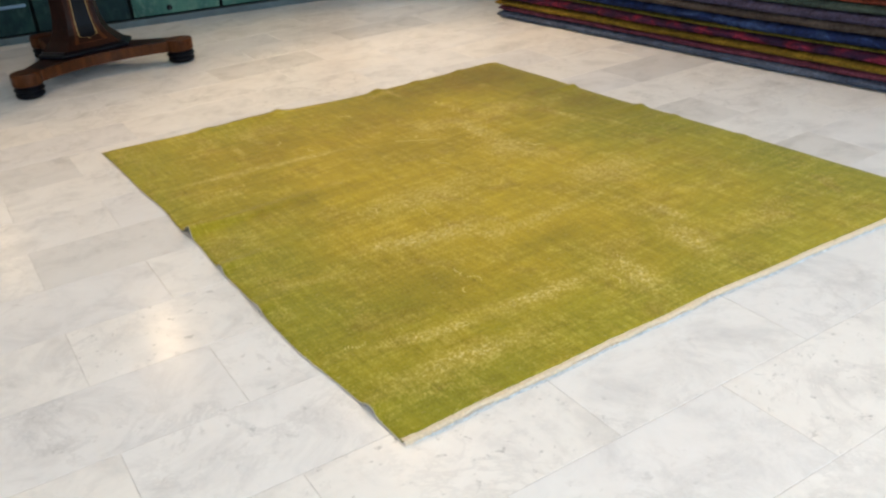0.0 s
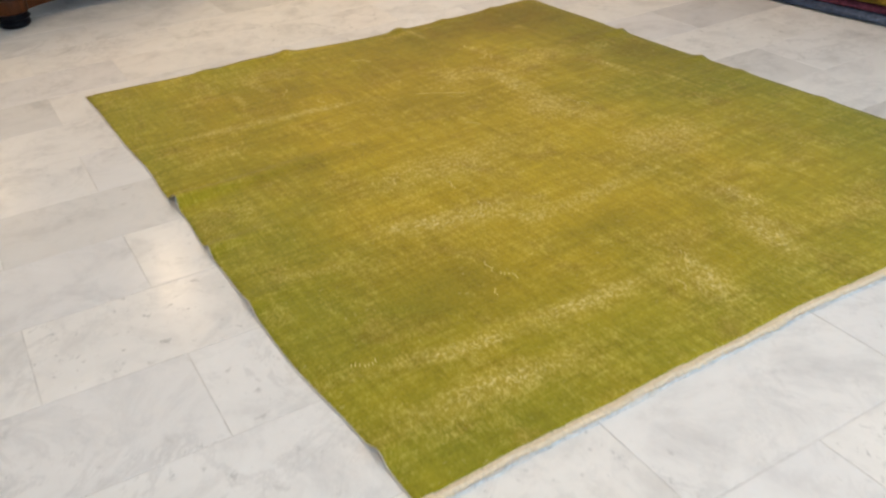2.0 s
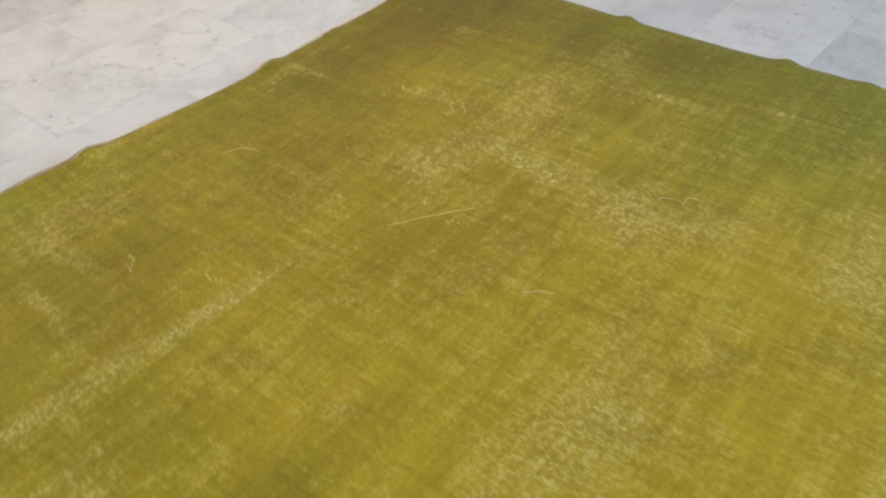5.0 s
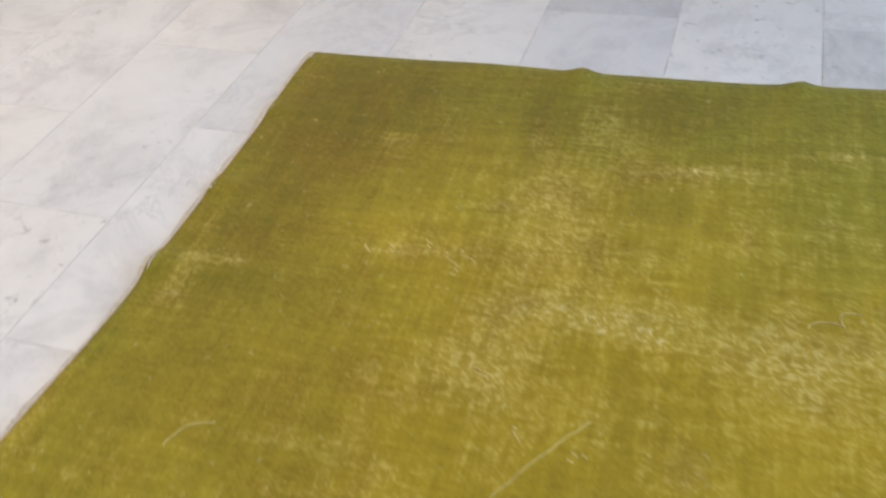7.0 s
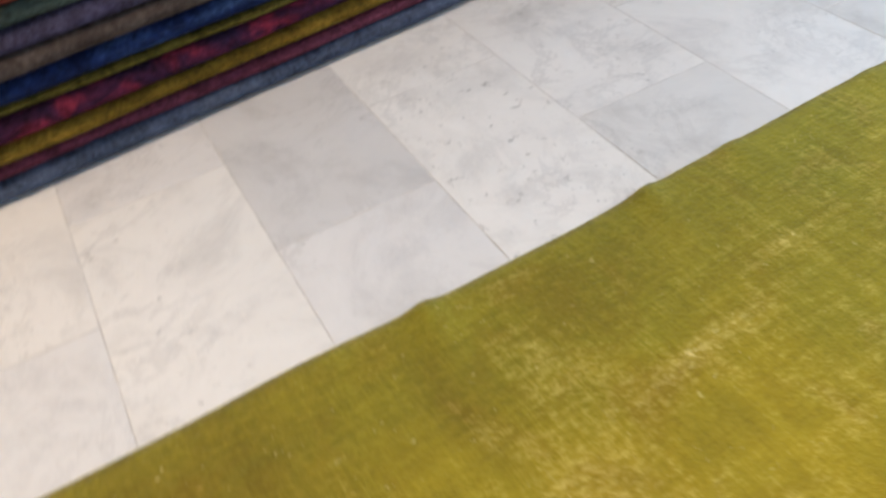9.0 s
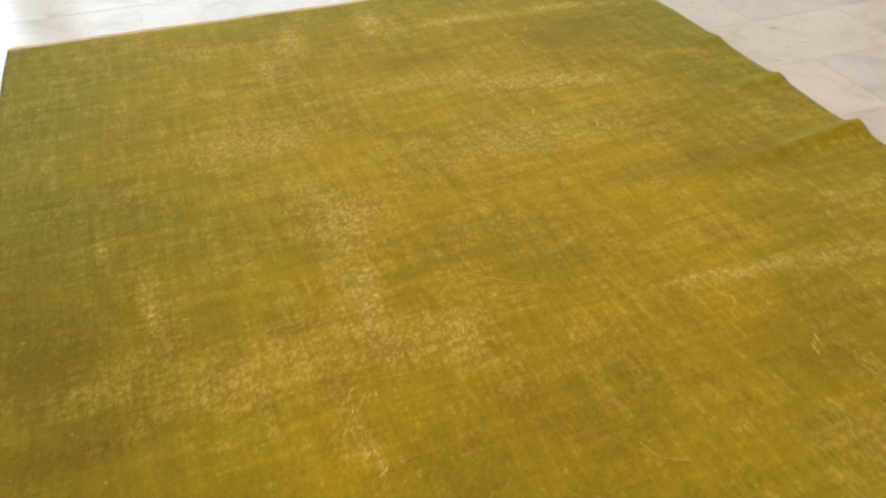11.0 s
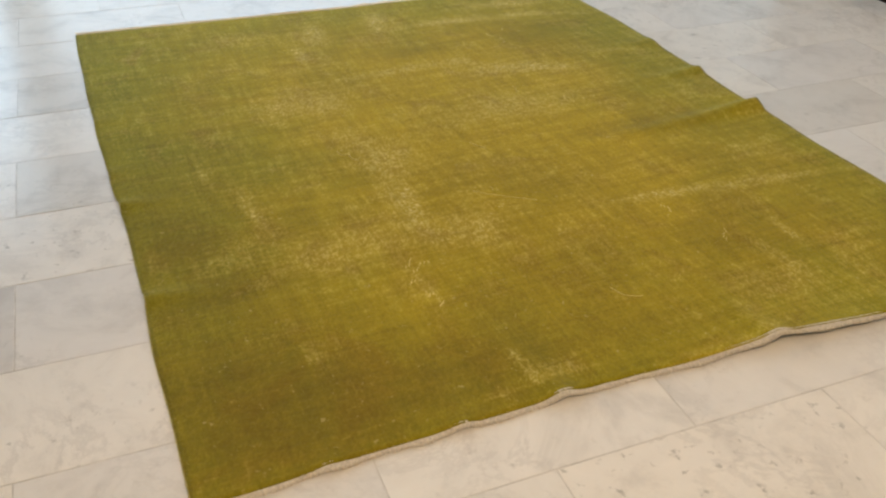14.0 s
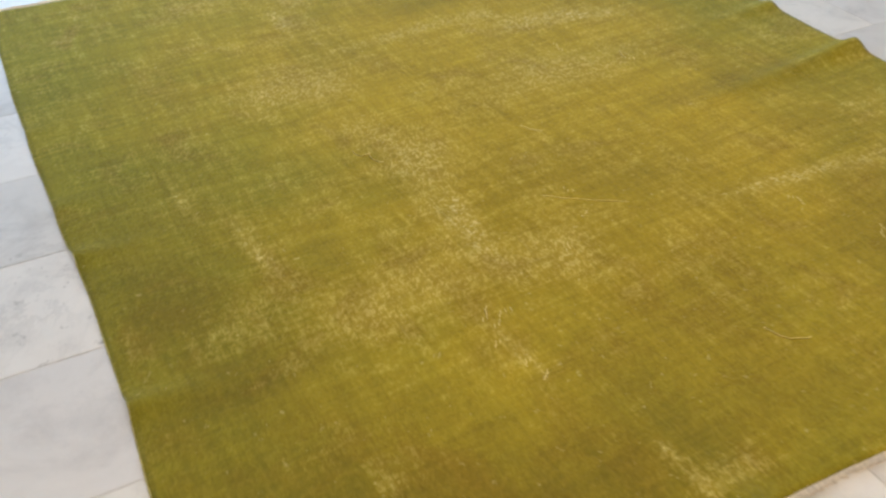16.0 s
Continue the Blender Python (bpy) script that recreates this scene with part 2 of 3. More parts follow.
# darker pile, from deeper dye and from painted-in fold and nap shade: place, half width along x and y, strength
DEEP = (
    (1.84, 2.06, 0.24, 0.30, 0.8), (1.50, 2.12, 0.34, 0.16, 0.65), (1.05, 2.12, 0.26, 0.12, 0.3), (0.55, 1.92, 0.20, 0.12, 0.35), (1.88, 1.35, 0.16, 0.35, 0.55),
    (1.54, 1.46, 0.07, 0.09, 0.3), (1.02, 1.90, 0.16, 0.10, 0.2), (1.28, 1.98, 0.08, 0.08, 0.2), (0.92, 0.49, 0.15, 0.10, 0.3), (0.46, 0.47, 0.08, 0.10, 0.35),
    (0.44, 1.31, 0.20, 0.05, 0.5), (1.14, 1.90, 0.10, 0.06, 0.2), (1.75, 1.68, 0.14, 0.05, 0.5), (0.32, 0.62, 0.16, 0.10, 0.2), (1.15, 1.85, 0.85, 0.50, 0.22), (0.20, 0.45, 0.30, 0.12, 0.2),
)
# where it stayed a clear green: the same
GREEN = (
    (0.05, 0.62, 0.16, 0.34, 1.0), (0.12, 1.14, 0.16, 0.12, 0.3), (0.10, 0.10, 0.35, 0.14, 0.8), (1.90, 0.80, 0.16, 0.55, 0.9), (1.75, 0.25, 0.35, 0.25, 0.8),
    (0.30, 0.50, 0.22, 0.10, 0.5), (0.15, 1.00, 0.18, 0.16, 0.4), (0.08, 2.10, 0.16, 0.30, 0.8), (1.50, 1.15, 0.16, 0.09, 0.7), (1.88, 1.40, 0.14, 0.20, 0.6),
    (0.90, 0.06, 0.60, 0.08, 0.6), (1.20, 0.60, 0.10, 0.12, 0.3), (1.60, 0.95, 0.22, 0.07, 0.6),
)
# streaks where the pile has worn off: place, half length, half width, turn in degrees, strength
STREAKS = (
    (0.21, 1.74, 0.15, 0.020, -7, 0.7), (0.58, 1.69, 0.24, 0.024, -8, 1.0), (0.57, 0.77, 0.18, 0.042, -12, 1.0), (0.17, 0.76, 0.12, 0.016, -13, 0.6),
    (0.64, 0.28, 0.17, 0.030, -4, 1.0), (0.90, 0.20, 0.14, 0.050, 67, 0.8), (1.26, 0.41, 0.08, 0.022, 89, 0.9), (1.16, 0.24, 0.14, 0.050, 72, 0.9),
    (0.28, 0.31, 0.22, 0.024, -14, 0.8), (1.30, 1.15, 0.22, 0.050, 90, 0.5), (1.29, 1.51, 0.16, 0.045, 90, 0.6), (1.30, 2.08, 0.13, 0.034, 92, 0.3),
    (0.44, 1.95, 0.07, 0.014, 89, 0.8), (0.54, 2.03, 0.10, 0.030, 97, 0.7), (1.67, 1.31, 0.14, 0.022, 98, 0.6),
)
STREAKS_ACROSS = (
    (1.75, 1.13, 0.10, 0.020, 92, 0.5), (1.68, 1.99, 0.08, 0.010, 88, 0.7), (1.38, 2.17, 0.07, 0.010, -74, 0.7), (1.30, 2.15, 0.07, 0.016, -89, 0.6),
    (1.38, 1.82, 0.09, 0.010, -82, 0.8), (1.27, 1.46, 0.11, 0.020, 78, 0.6), (1.67, 1.38, 0.06, 0.014, -70, 0.4), (1.75, 1.69, 0.11, 0.014, 5, 0.6),
    (1.01, 0.66, 0.26, 0.030, 4, 0.6), (0.58, 0.80, 0.16, 0.018, -12, 0.7), (0.74, 0.66, 0.05, 0.030, -30, 0.9), (0.98, 1.86, 0.012, 0.14, 0, 0.5), (0.30, 0.17, 0.22, 0.035, -8, 0.8),
)
# patches worn thin: place, half width along x and y, strength
THIN = (
    (1.40, 0.80, 0.12, 0.09, 1.0), (1.30, 0.82, 0.07, 0.09, 0.7), (1.50, 1.64, 0.17, 0.09, 0.62), (1.46, 1.57, 0.08, 0.07, 0.4), (1.16, 1.65, 0.10, 0.08, 0.9), (1.24, 1.23, 0.07, 0.08, 1.0),
    (0.72, 1.05, 0.20, 0.09, 0.5), (0.16, 1.15, 0.10, 0.10, 0.35), (1.78, 1.56, 0.14, 0.06, 0.4), (1.24, 2.18, 0.05, 0.04, 0.9), (0.20, 0.14, 0.15, 0.05, 0.5),
    (0.81, 1.04, 0.20, 0.08, 0.5), (0.58, 2.13, 0.14, 0.07, 0.5), (0.25, 1.55, 0.12, 0.05, 0.4), (1.45, 0.16, 0.12, 0.06, 0.5), (1.65, 2.05, 0.05, 0.10, 0.4),
)
# pulled tufts: place, turn in degrees, length
TUFTS = (
    (0.52, 0.53, 70, 0.05), (0.54, 0.47, -68, 0.05), (0.56, 1.07, -81, 0.06), (0.68, 0.94, -86, 0.05), (0.10, 0.38, -10, 0.06), (0.83, 0.20, 67, 0.05),
    (0.69, 0.79, -75, 0.05), (1.27, 0.37, 88, 0.05), (1.04, 1.495, -53, 0.03), (0.47, 0.43, 84, 0.03), (0.60, 1.91, 64, 0.05), (0.66, 1.75, -74, 0.04),
    (1.36, 1.75, 22, 0.06), (1.38, 1.73, 40, 0.04), (1.15, 1.65, 44, 0.025), (1.06, 1.58, 39, 0.026), (0.92, 0.28, 72, 0.05), (1.40, 1.80, 25, 0.02), (1.38, 1.86, 22, 0.02), (1.37, 1.90, 20, 0.02),
)


def hump(a, at, wide):
    return math.exp(-(((a - at) / wide) ** 2))


def rug_place(u, v):
    a, b, c, d = CORNERS
    p = (a * (1 - u) + b * u) * (1 - v) + (d * (1 - u) + c * u) * v
    p = p.copy()
    # the ends bow in, the sides a little out
    p.y += math.sin(math.pi * u) * (0.021 * (1 - v) - 0.042 * v)
    p.x += (1 - u) * (0.012 * max(0.0, math.sin(2 * math.pi * (v - 0.5))) - 0.011 * math.sin(math.pi * v)) + 0.009 * u * math.sin(2 * math.pi * v)
    p.x += (1 - u) ** 3 * (0.010 * hump(v, 0.52, 0.06) + 0.007 * hump(v, 0.66, 0.07) - 0.004 * hump(v, 0.80, 0.07) - 0.012 * hump(v, 0.22, 0.08))
    p.x += u ** 3 * 0.008 * hump(v, 0.82, 0.07)
    p.y += v ** 3 * 0.005 * hump(u, 0.80, 0.18)
    wobble = 0.006 * noise.noise((v * 9, 3.1, 0)) * (abs(2 * u - 1) ** 6)
    p.x += wobble
    p.y += 0.006 * noise.noise((u * 9, 7.7, 0)) * (abs(2 * v - 1) ** 6)
    z = 0.0012 * (noise.noise((p.x * 3, p.y * 3, 1.0)) + 1)
    # the middle of the far end curls up off the floor
    z += 0.018 * hump(u, 0.34, 0.12) * math.exp(-(1 - v) * 2.3 / 0.07)
    for side, at, height, wide, run in RIPPLES:
        along, inward = {"left": (v, u * 1.97), "right": (v, (1 - u) * 1.97), "far": (u, (1 - v) * 2.3)}[side]
        scale = 2.0 if side == "far" else 2.35
        along = (along - at - 0.05 * inward) * scale
        z += height * math.exp(-((along / wide) ** 2)) * math.exp(-inward / run)
        # beside a fold the edge slips in a little
        if inward < 0.2:
            slip = 0.25 * height * math.exp(-((along / wide) ** 2)) * math.exp(-inward / 0.1)
            p.x += slip if side == "left" else -slip if side == "right" else 0
    p.z = z
    return p


def rug_material():
    m = Mat("rug_pile", 0.92, 0.0, 0.15)
    v = m.coords()
    field, worn, thin, deep, green = (m.attribute(name) for name in ("field", "worn", "thin", "deep", "green"))
    broad = m.noise(2.4, v, 4, 0.6, 0.5)
    weft = m.noise(4.0, m.coords((1.0, 7.0, 1.0)), 7, 0.72, 0.3)
    warp = m.noise(5.0, m.coords((7.0, 1.0, 1.0)), 7, 0.72, 0.3)
    picks = m.noise(8.0, m.coords((1.0, 18.0, 1.0)), 4, 0.6, 0.2)
    ends = m.noise(8.0, m.coords((18.0, 1.0, 1.0)), 4, 0.6, 0.2)
    plaid = m.math("ADD", m.math("MULTIPLY", weft, 0.36), m.math("MULTIPLY", warp, 0.34))
    plaid = m.math("ADD", plaid, m.math("ADD", m.math("MULTIPLY", picks, 0.16), m.math("MULTIPLY", ends, 0.14)))
    mottle = m.noise(7.0, v, 6, 0.7, 0.5)
    olive = m.ramp(broad, (0.3, RUG[0]), (0.7, RUG[1]))
    gold = m.ramp(broad, (0.3, RUG[2]), (0.7, RUG[3]))
    mixed = m.math("ADD", field, m.math("MULTIPLY", m.math("SUBTRACT", m.noise(3.5, v, 5, 0.65, 0.6), 0.5), 1.3))
    base = m.mix(m.ramp(mixed, (0.1, 0.0), (0.9, 1.0)), olive, gold)
    base = m.mix(m.math("MULTIPLY", m.math("MULTIPLY", green, 0.55), m.ramp(mottle, (0.30, 0.45), (0.60, 1.0))), base, RUG[8])
    base = m.mix(1.0, base, m.ramp(plaid, (0.39, (0.76, 0.75, 0.70)), (0.61, (1.20, 1.20, 1.17))), "MULTIPLY")
    # deep darkens for dye, and also paints in shade of ripples and leaning nap
    base = m.mix(m.math("MULTIPLY", deep, 0.74), base, m.ramp(plaid, (0.38, RUG[6]), (0.62, RUG[7])))
    # knots that lean one way: short strokes, worn down to the pale warp where the rug was walked on
    lean = m.node("ShaderNodeMapping", Vector=v, Rotation=(0.0, 0.0, radians(24)))
    lean = m.node("ShaderNodeMapping", Vector=lean.outputs[0], Scale=(1.0, 0.6, 1.0))
    stroke = m.noise(120.0, lean.outputs[0], 3, 0.6, 0.9)
    fine = m.noise(210.0, lean.outputs[0], 2, 0.7, 0.8)
    grain = m.math("ADD", m.math("MULTIPLY", stroke, 0.72), m.math("MULTIPLY", fine, 0.28))
    uneven = m.math("MULTIPLY", m.math("SUBTRACT", mottle, 0.50), 2.0)
    gather = m.math("ADD", m.math("MULTIPLY", worn, 0.95), m.math("MULTIPLY", thin, 0.85))
    gather = m.math("ADD", gather, m.math("MULTIPLY", m.math("SUBTRACT", plaid, 0.48), 4.6))
    gather = m.math("SUBTRACT", m.math("ADD", gather, uneven), m.math("MULTIPLY", deep, 0.5))
    gather = m.ramp(gather, (0.02, 0.04), (1.05, 1.0))
    tan = m.mix(0.45, RUG[4], RUG[9])
    base = m.mix(m.math("MULTIPLY", gather, 0.44), base, RUG[9])
    bare = m.ramp(grain, (0.49, 0.0), (0.575, 1.0))
    base = m.mix(m.math("MULTIPLY", m.math("MULTIPLY", bare, gather), 0.60), base, tan)
    # the palest curls, only along the worn streaks
    curls = m.ramp(m.noise(46.0, m.coords((1.0, 1.2, 1.0)), 4, 0.62, 1.6), (0.56, 0.0), (0.62, 1.0))
    base = m.mix(m.math("MULTIPLY", m.math("MULTIPLY", curls, m.ramp(m.math("MULTIPLY", worn, gather), (0.15, 0.0), (0.7, 1.0))), 0.85), base, RUG[4])
    # warp and weft lines rubbed through
    lines = m.ramp(m.noise(9.0, m.coords((1.0, 12.0, 1.0)), 3, 0.5, 0.5), (0.66, 0.0), (0.72, 0.30))
    ribs = m.ramp(m.noise(9.0, m.coords((12.0, 1.0, 1.0)), 3, 0.5, 0.5), (0.66, 0.0), (0.72, 0.30))
    base = m.mix(m.math("MULTIPLY", m.math("MAXIMUM", lines, ribs), gather), base, RUG[4])
    shade = m.ramp(grain, (0.36, (0.83, 0.83, 0.78)), (0.62, (1.16, 1.16, 1.14)))
    base = m.mix(m.ramp(mottle, (0.35, 0.45), (0.6, 1.0)), base, m.mix(1.0, base, shade, "MULTIPLY"))
    # single knots rubbed pale, all over
    dots = m.ramp(m.noise(70.0, m.coords((1.0, 1.0, 1.0), (5.1, 2.2, 0.0)), 2, 0.6, 0.4), (0.69, 0.0), (0.74, 0.32))
    base = m.mix(dots, base, RUG[4])
    rust = m.ramp(m.math("ADD", m.noise(7.0, v, 4, 0.6, 0.8), m.math("MULTIPLY", deep, 0.12)), (0.55, 0.0), (0.72, 0.32))
    base = m.mix(rust, base, RUG[5])
    m.set(Base_Color=base, Sheen_Weight=0.10, Sheen_Roughness=0.5)
    return m.bump(m.math("ADD", m.math("MULTIPLY", fine, 0.5), grain), 0.55, 0.004).mat


def make_rug():
    rug = thing("area_rug", "worn olive-green overdyed rug lying on the marble floor", "rug")
    nu, nv = 150, 180
    points = [[rug_place(i / nu, j / nv) for i in range(nu + 1)] for j in range(nv + 1)]
    bm = bmesh.new()
    field, worn, thinned, deep, green = (bm.verts.layers.float.new(name) for name in ("field", "worn", "thin", "deep", "green"))
    top = []
    for j, row in enumerate(points):
        made = []
        for i, p in enumerate(row):
            thin = max(0.0, 1 - min(i, nu - i) / 3) ** 1.5
            vert = bm.verts.new((p.x, p.y, p.z + PILE - 0.0045 * thin))
            u, w = i / nu, j / nv
            inner = min(u * 1.97, (1 - u) * 1.97 - 0.12, w * 2.3, (1 - w) * 2.3 + 0.05)
            vert[field] = max(0.0, min(1.0, 0.18 + 1.25 * inner))
            total = 0.0
            for x, y, long, wide, turn, strength in STREAKS + STREAKS_ACROSS:
                c, s = math.cos(radians(turn)), math.sin(radians(turn))
                dx, dy = p.x - x, p.y - y
                total += strength * math.exp(-(((dx * c + dy * s) / long) ** 2) - (((dy * c - dx * s) / wide) ** 2))
            vert[worn] = min(1.0, total)
            for layer, spots in ((thinned, THIN), (deep, DEEP), (green, GREEN)):
                vert[layer] = min(1.0, sum(strength * hump(p.x, x, a) * hump(p.y, y, b) for x, y, a, b, strength in spots))
            made.append(vert)
        top.append(made)
    for j in range(nv):
        for i in range(nu):
            bm.faces.new((top[j][i], top[j][i + 1], top[j + 1][i + 1], top[j + 1][i]))
    rim = top[0] + [row[-1] for row in top[1:]] + top[-1][-2::-1] + [row[0] for row in top[-2:0:-1]]
    below = [bm.verts.new((v.co.x, v.co.y, max(0.0006, v.co.z - 0.003))) for v in rim]
    for k in range(len(rim)):
        n = (k + 1) % len(rim)
        bm.faces.new((rim[k], below[k], below[n], rim[n]))
    part("tufted_field", bm, rug_material(), rug, smooth=True)
    ends = plain("rug_warp_end", (0.86, 0.73, 0.53), 0.95, 0.14, 160, 0.8, 0.0, 0.1)
    pale_ends = plain("rug_frayed_end", (0.76, 0.71, 0.62), 0.95, 0.25, 200, 0.8, 0.0, 0.1)
    for v, out, width in ((0.0, -1, 0.018), (1.0, 1, 0.011)):
        bm = bmesh.new()
        rows = []
        count = 1100
        for k in range(count + 1):
            u = k / count
            p = rug_place(u, v)
            wide = width * (0.95 + 0.60 * noise.noise((u * 26, v * 5, 2.0)) + 0.3 * noise.noise((u * 210, v * 5, 4.0)) + (0.2 + 0.35 * v) * noise.noise((u * 560, v * 5, 6.0)))
            wide = max(0.005, wide)
            lift = 0.003 * (1 + noise.noise((u * 60, 1.0, v))) + 0.0025 * noise.noise((u * 300, 2.0, v))
            rows.append([bm.verts.new((p.x, p.y - out * 0.006, p.z + PILE - 0.0006)), bm.verts.new((p.x, p.y + out * wide * 0.45, p.z + (0.0068 if out < 0 else 0.0036) + 0.6 * lift)),
                         bm.verts.new((p.x, p.y + out * wide, p.z * 0.95 + (0.0052 if out < 0 else 0.0012) + 0.6 * lift)), bm.verts.new((p.x, p.y + out * wide * 0.8, max(0.0008, p.z * 0.93 - 0.002)))])
        for a, b in zip(rows, rows[1:]):
            for n in range(3):
                bm.faces.new((a[n], b[n], b[n + 1], a[n + 1]) if out < 0 else (a[n], a[n + 1], b[n + 1], b[n]))
        part("woven_end", bm, ends if out < 0 else pale_ends, rug, "frayed cream woven end", smooth=True)
    # selvedge cords along the two sides
    cord = plain("selvedge_yarn", (0.44, 0.39, 0.16), 0.95, 0.4, 60, 0.8, 0.0, 0.1)
    fuzz = plain("frayed_selvedge", (0.62, 0.58, 0.44), 0.95, 0.3, 60, 0.8, 0.0, 0.1)
    for u, out in ((0.0, -1), (1.0, 1)):
        bm = bmesh.new()
        rings = []
        for k in range(241):
            p = rug_place(u, k / 240)
            rings.append([bm.verts.new((p.x + out * (0.0006 + (0.0012 + 0.0012 * noise.noise((k * 0.9, u * 7, 0))) * math.cos(a)), p.y, p.z + 0.0020 + 0.0012 * math.sin(a))) for a in np.linspace(0, 2 * math.pi, 6, endpoint=False)])
        for a, b in zip(rings, rings[1:]):
            for n in range(6):
                bm.faces.new((a[n], a[(n + 1) % 6], b[(n + 1) % 6], b[n]))
        bmesh.ops.recalc_face_normals(bm, faces=bm.faces)
        part("selvedge", bm, cord if u else fuzz, rug, "" if u else "frayed pale selvedge", smooth=True)
    blue = plain("blue_yarn", (0.64, 0.69, 0.72), 0.9, 0.3, 60, 0.5)
    for start, sway, rise in ((0.01, -0.0205, 0.0035), (0.03, -0.0240, 0.0022)):
        yarn = [rug_place(u, 0.0) + Vector((0, sway + 0.0045 * noise.noise((u * 70, sway * 300, 9)), rise + 0.0012 * noise.noise((u * 130, 3, sway)))) for u in np.linspace(start, 0.97, 420)]
        thread(rug, "edge_yarn", yarn, 0.0013, blue, "faded blue yarn along the end")
    pale = plain("loose_thread", (0.76, 0.62, 0.22), 0.95, 0.2, 60, 0.4, 0.0, 0.05)
    for a, b, sag in (((0.94, 2.045), (0.99, 1.99), 0.010), ((0.96, 1.59), (1.10, 1.485), 0.002), ((0.955, 1.275), (0.985, 1.23), 0.004)):
        line = []
        for s in np.linspace(0, 1, 14):
            x, y = a[0] + (b[0] - a[0]) * s, a[1] + (b[1] - a[1]) * s
            side = sag * math.sin(math.pi * s)
            line.append(Vector((x + side + 0.003 * noise.noise((s * 9, x * 5, 0)), y + side + 0.003 * noise.noise((s * 9, y * 5, 4)), PILE + 0.0024)))
        thread(rug, "loose_thread", line, 0.0008, pale, "pale pulled thread")
    for index, (x, y, angle, long) in enumerate(TUFTS):
        c, d = math.cos(radians(angle)), math.sin(radians(angle))
        count = max(3, int(long / 0.008))
        for k in range(count):
            at = (k + 0.5) / count - 0.5
            side = 0.12 * long * math.sin(6.5 * at + index) + 0.003 * noise.noise((k * 1.7, index * 3.3, 0))
            foot = Vector((x + c * at * long - d * side, y + d * at * long + c * side, PILE + 0.0020))
            way = radians(66 + 40 * noise.noise((k * 2.3, index * 1.9, 4)))
            reach = Vector((math.cos(way), math.sin(way), 0.12)) * (0.005 + 0.003 * noise.noise((k * 3.1, index, 8)))
            thread(rug, "pulled_tuft", [foot - reach, foot + Vector((0.0006, 0, 0.0006)), foot + reach], 0.0010, pale, "pale pulled tuft")
    # dark blocks added under the lifted edge, standing for its underside and shade
    navy = plain("gap_dark", (0.005, 0.007, 0.018), 0.95, 0.3, 60, 0.5, 0.0, 0.1)
    for y, long, high in ((1.327, 0.034, 0.015), (1.020, 0.028, 0.008)):
        bm = box(0.010, 0.030, y - long / 2, y + long / 2, 0.001, high, 0.003)
        for vert in bm.verts:
            vert.co.x += 0.003 * noise.noise(vert.co * 60)
        part("turned_hem", bm, navy, rug, "dark navy filler for underside and shade below the lifted edge", smooth=True)
    curl = [Vector((1.325 + 0.035 * s + 0.008 * math.sin(9 * s), 1.20 - 0.06 * s + 0.012 * math.cos(8 * s), PILE + 0.0026)) for s in np.linspace(0, 1, 18)]
    thread(rug, "loose_thread", curl, 0.0009, pale, "pale pulled thread")


def thread(owner, name, line, radius, material, label):
    bm = bmesh.new()
    rings = []
    for k, p in enumerate(line):
        way = (line[min(k + 1, len(line) - 1)] - line[max(k - 1, 0)]).normalized()
        side = way.cross(Vector((0, 0, 1))).normalized()
        up = side.cross(way)
        rings.append([bm.verts.new(p + radius * (side * math.cos(a) + up * math.sin(a))) for a in np.linspace(0, 2 * math.pi, 5, endpoint=False)])
    for a, b in zip(rings, rings[1:]):
        for n in range(5):
            bm.faces.new((a[n], a[(n + 1) % 5], b[(n + 1) % 5], b[n]))
    bmesh.ops.recalc_face_normals(bm, faces=bm.faces)
    part(name, bm, material, owner, label, smooth=True)


make_rug()


# ---- stack of folded rugs ----
def textile(name, colours, scale, dull=0.0):
    m = Mat(name, 0.95, 0.0, 0.12)
    v = m.coords((1.0, 1.0, 2.0))
    patches = m.noise(scale, v, 4, 0.6, 0.6)
    n = len(colours)
    stops = [(0.30 + 0.40 * k / max(1, n - 1), c) for k, c in enumerate(colours)]
    base = m.ramp(patches, *[(at, tuple(0.80 * c for c in colour)) for at, colour in stops])
    fuzz = m.noise(95.0, m.coords((1.0, 0.5, 1.0)), 3, 0.75)
    rub = m.noise(18.0, m.coords((1.0, 0.45, 1.0)), 4, 0.7)
    base = m.mix(1.0, base, m.ramp(m.math("ADD", m.math("MULTIPLY", fuzz, 0.5), m.math("MULTIPLY", rub, 0.5)), (0.36, (0.40, 0.40, 0.40)), (0.66, (1.8, 1.8, 1.8))), "MULTIPLY")
    m.set(Base_Color=base)
    return m.bump(m.math("ADD", fuzz, rub), 0.8, 0.005).mat


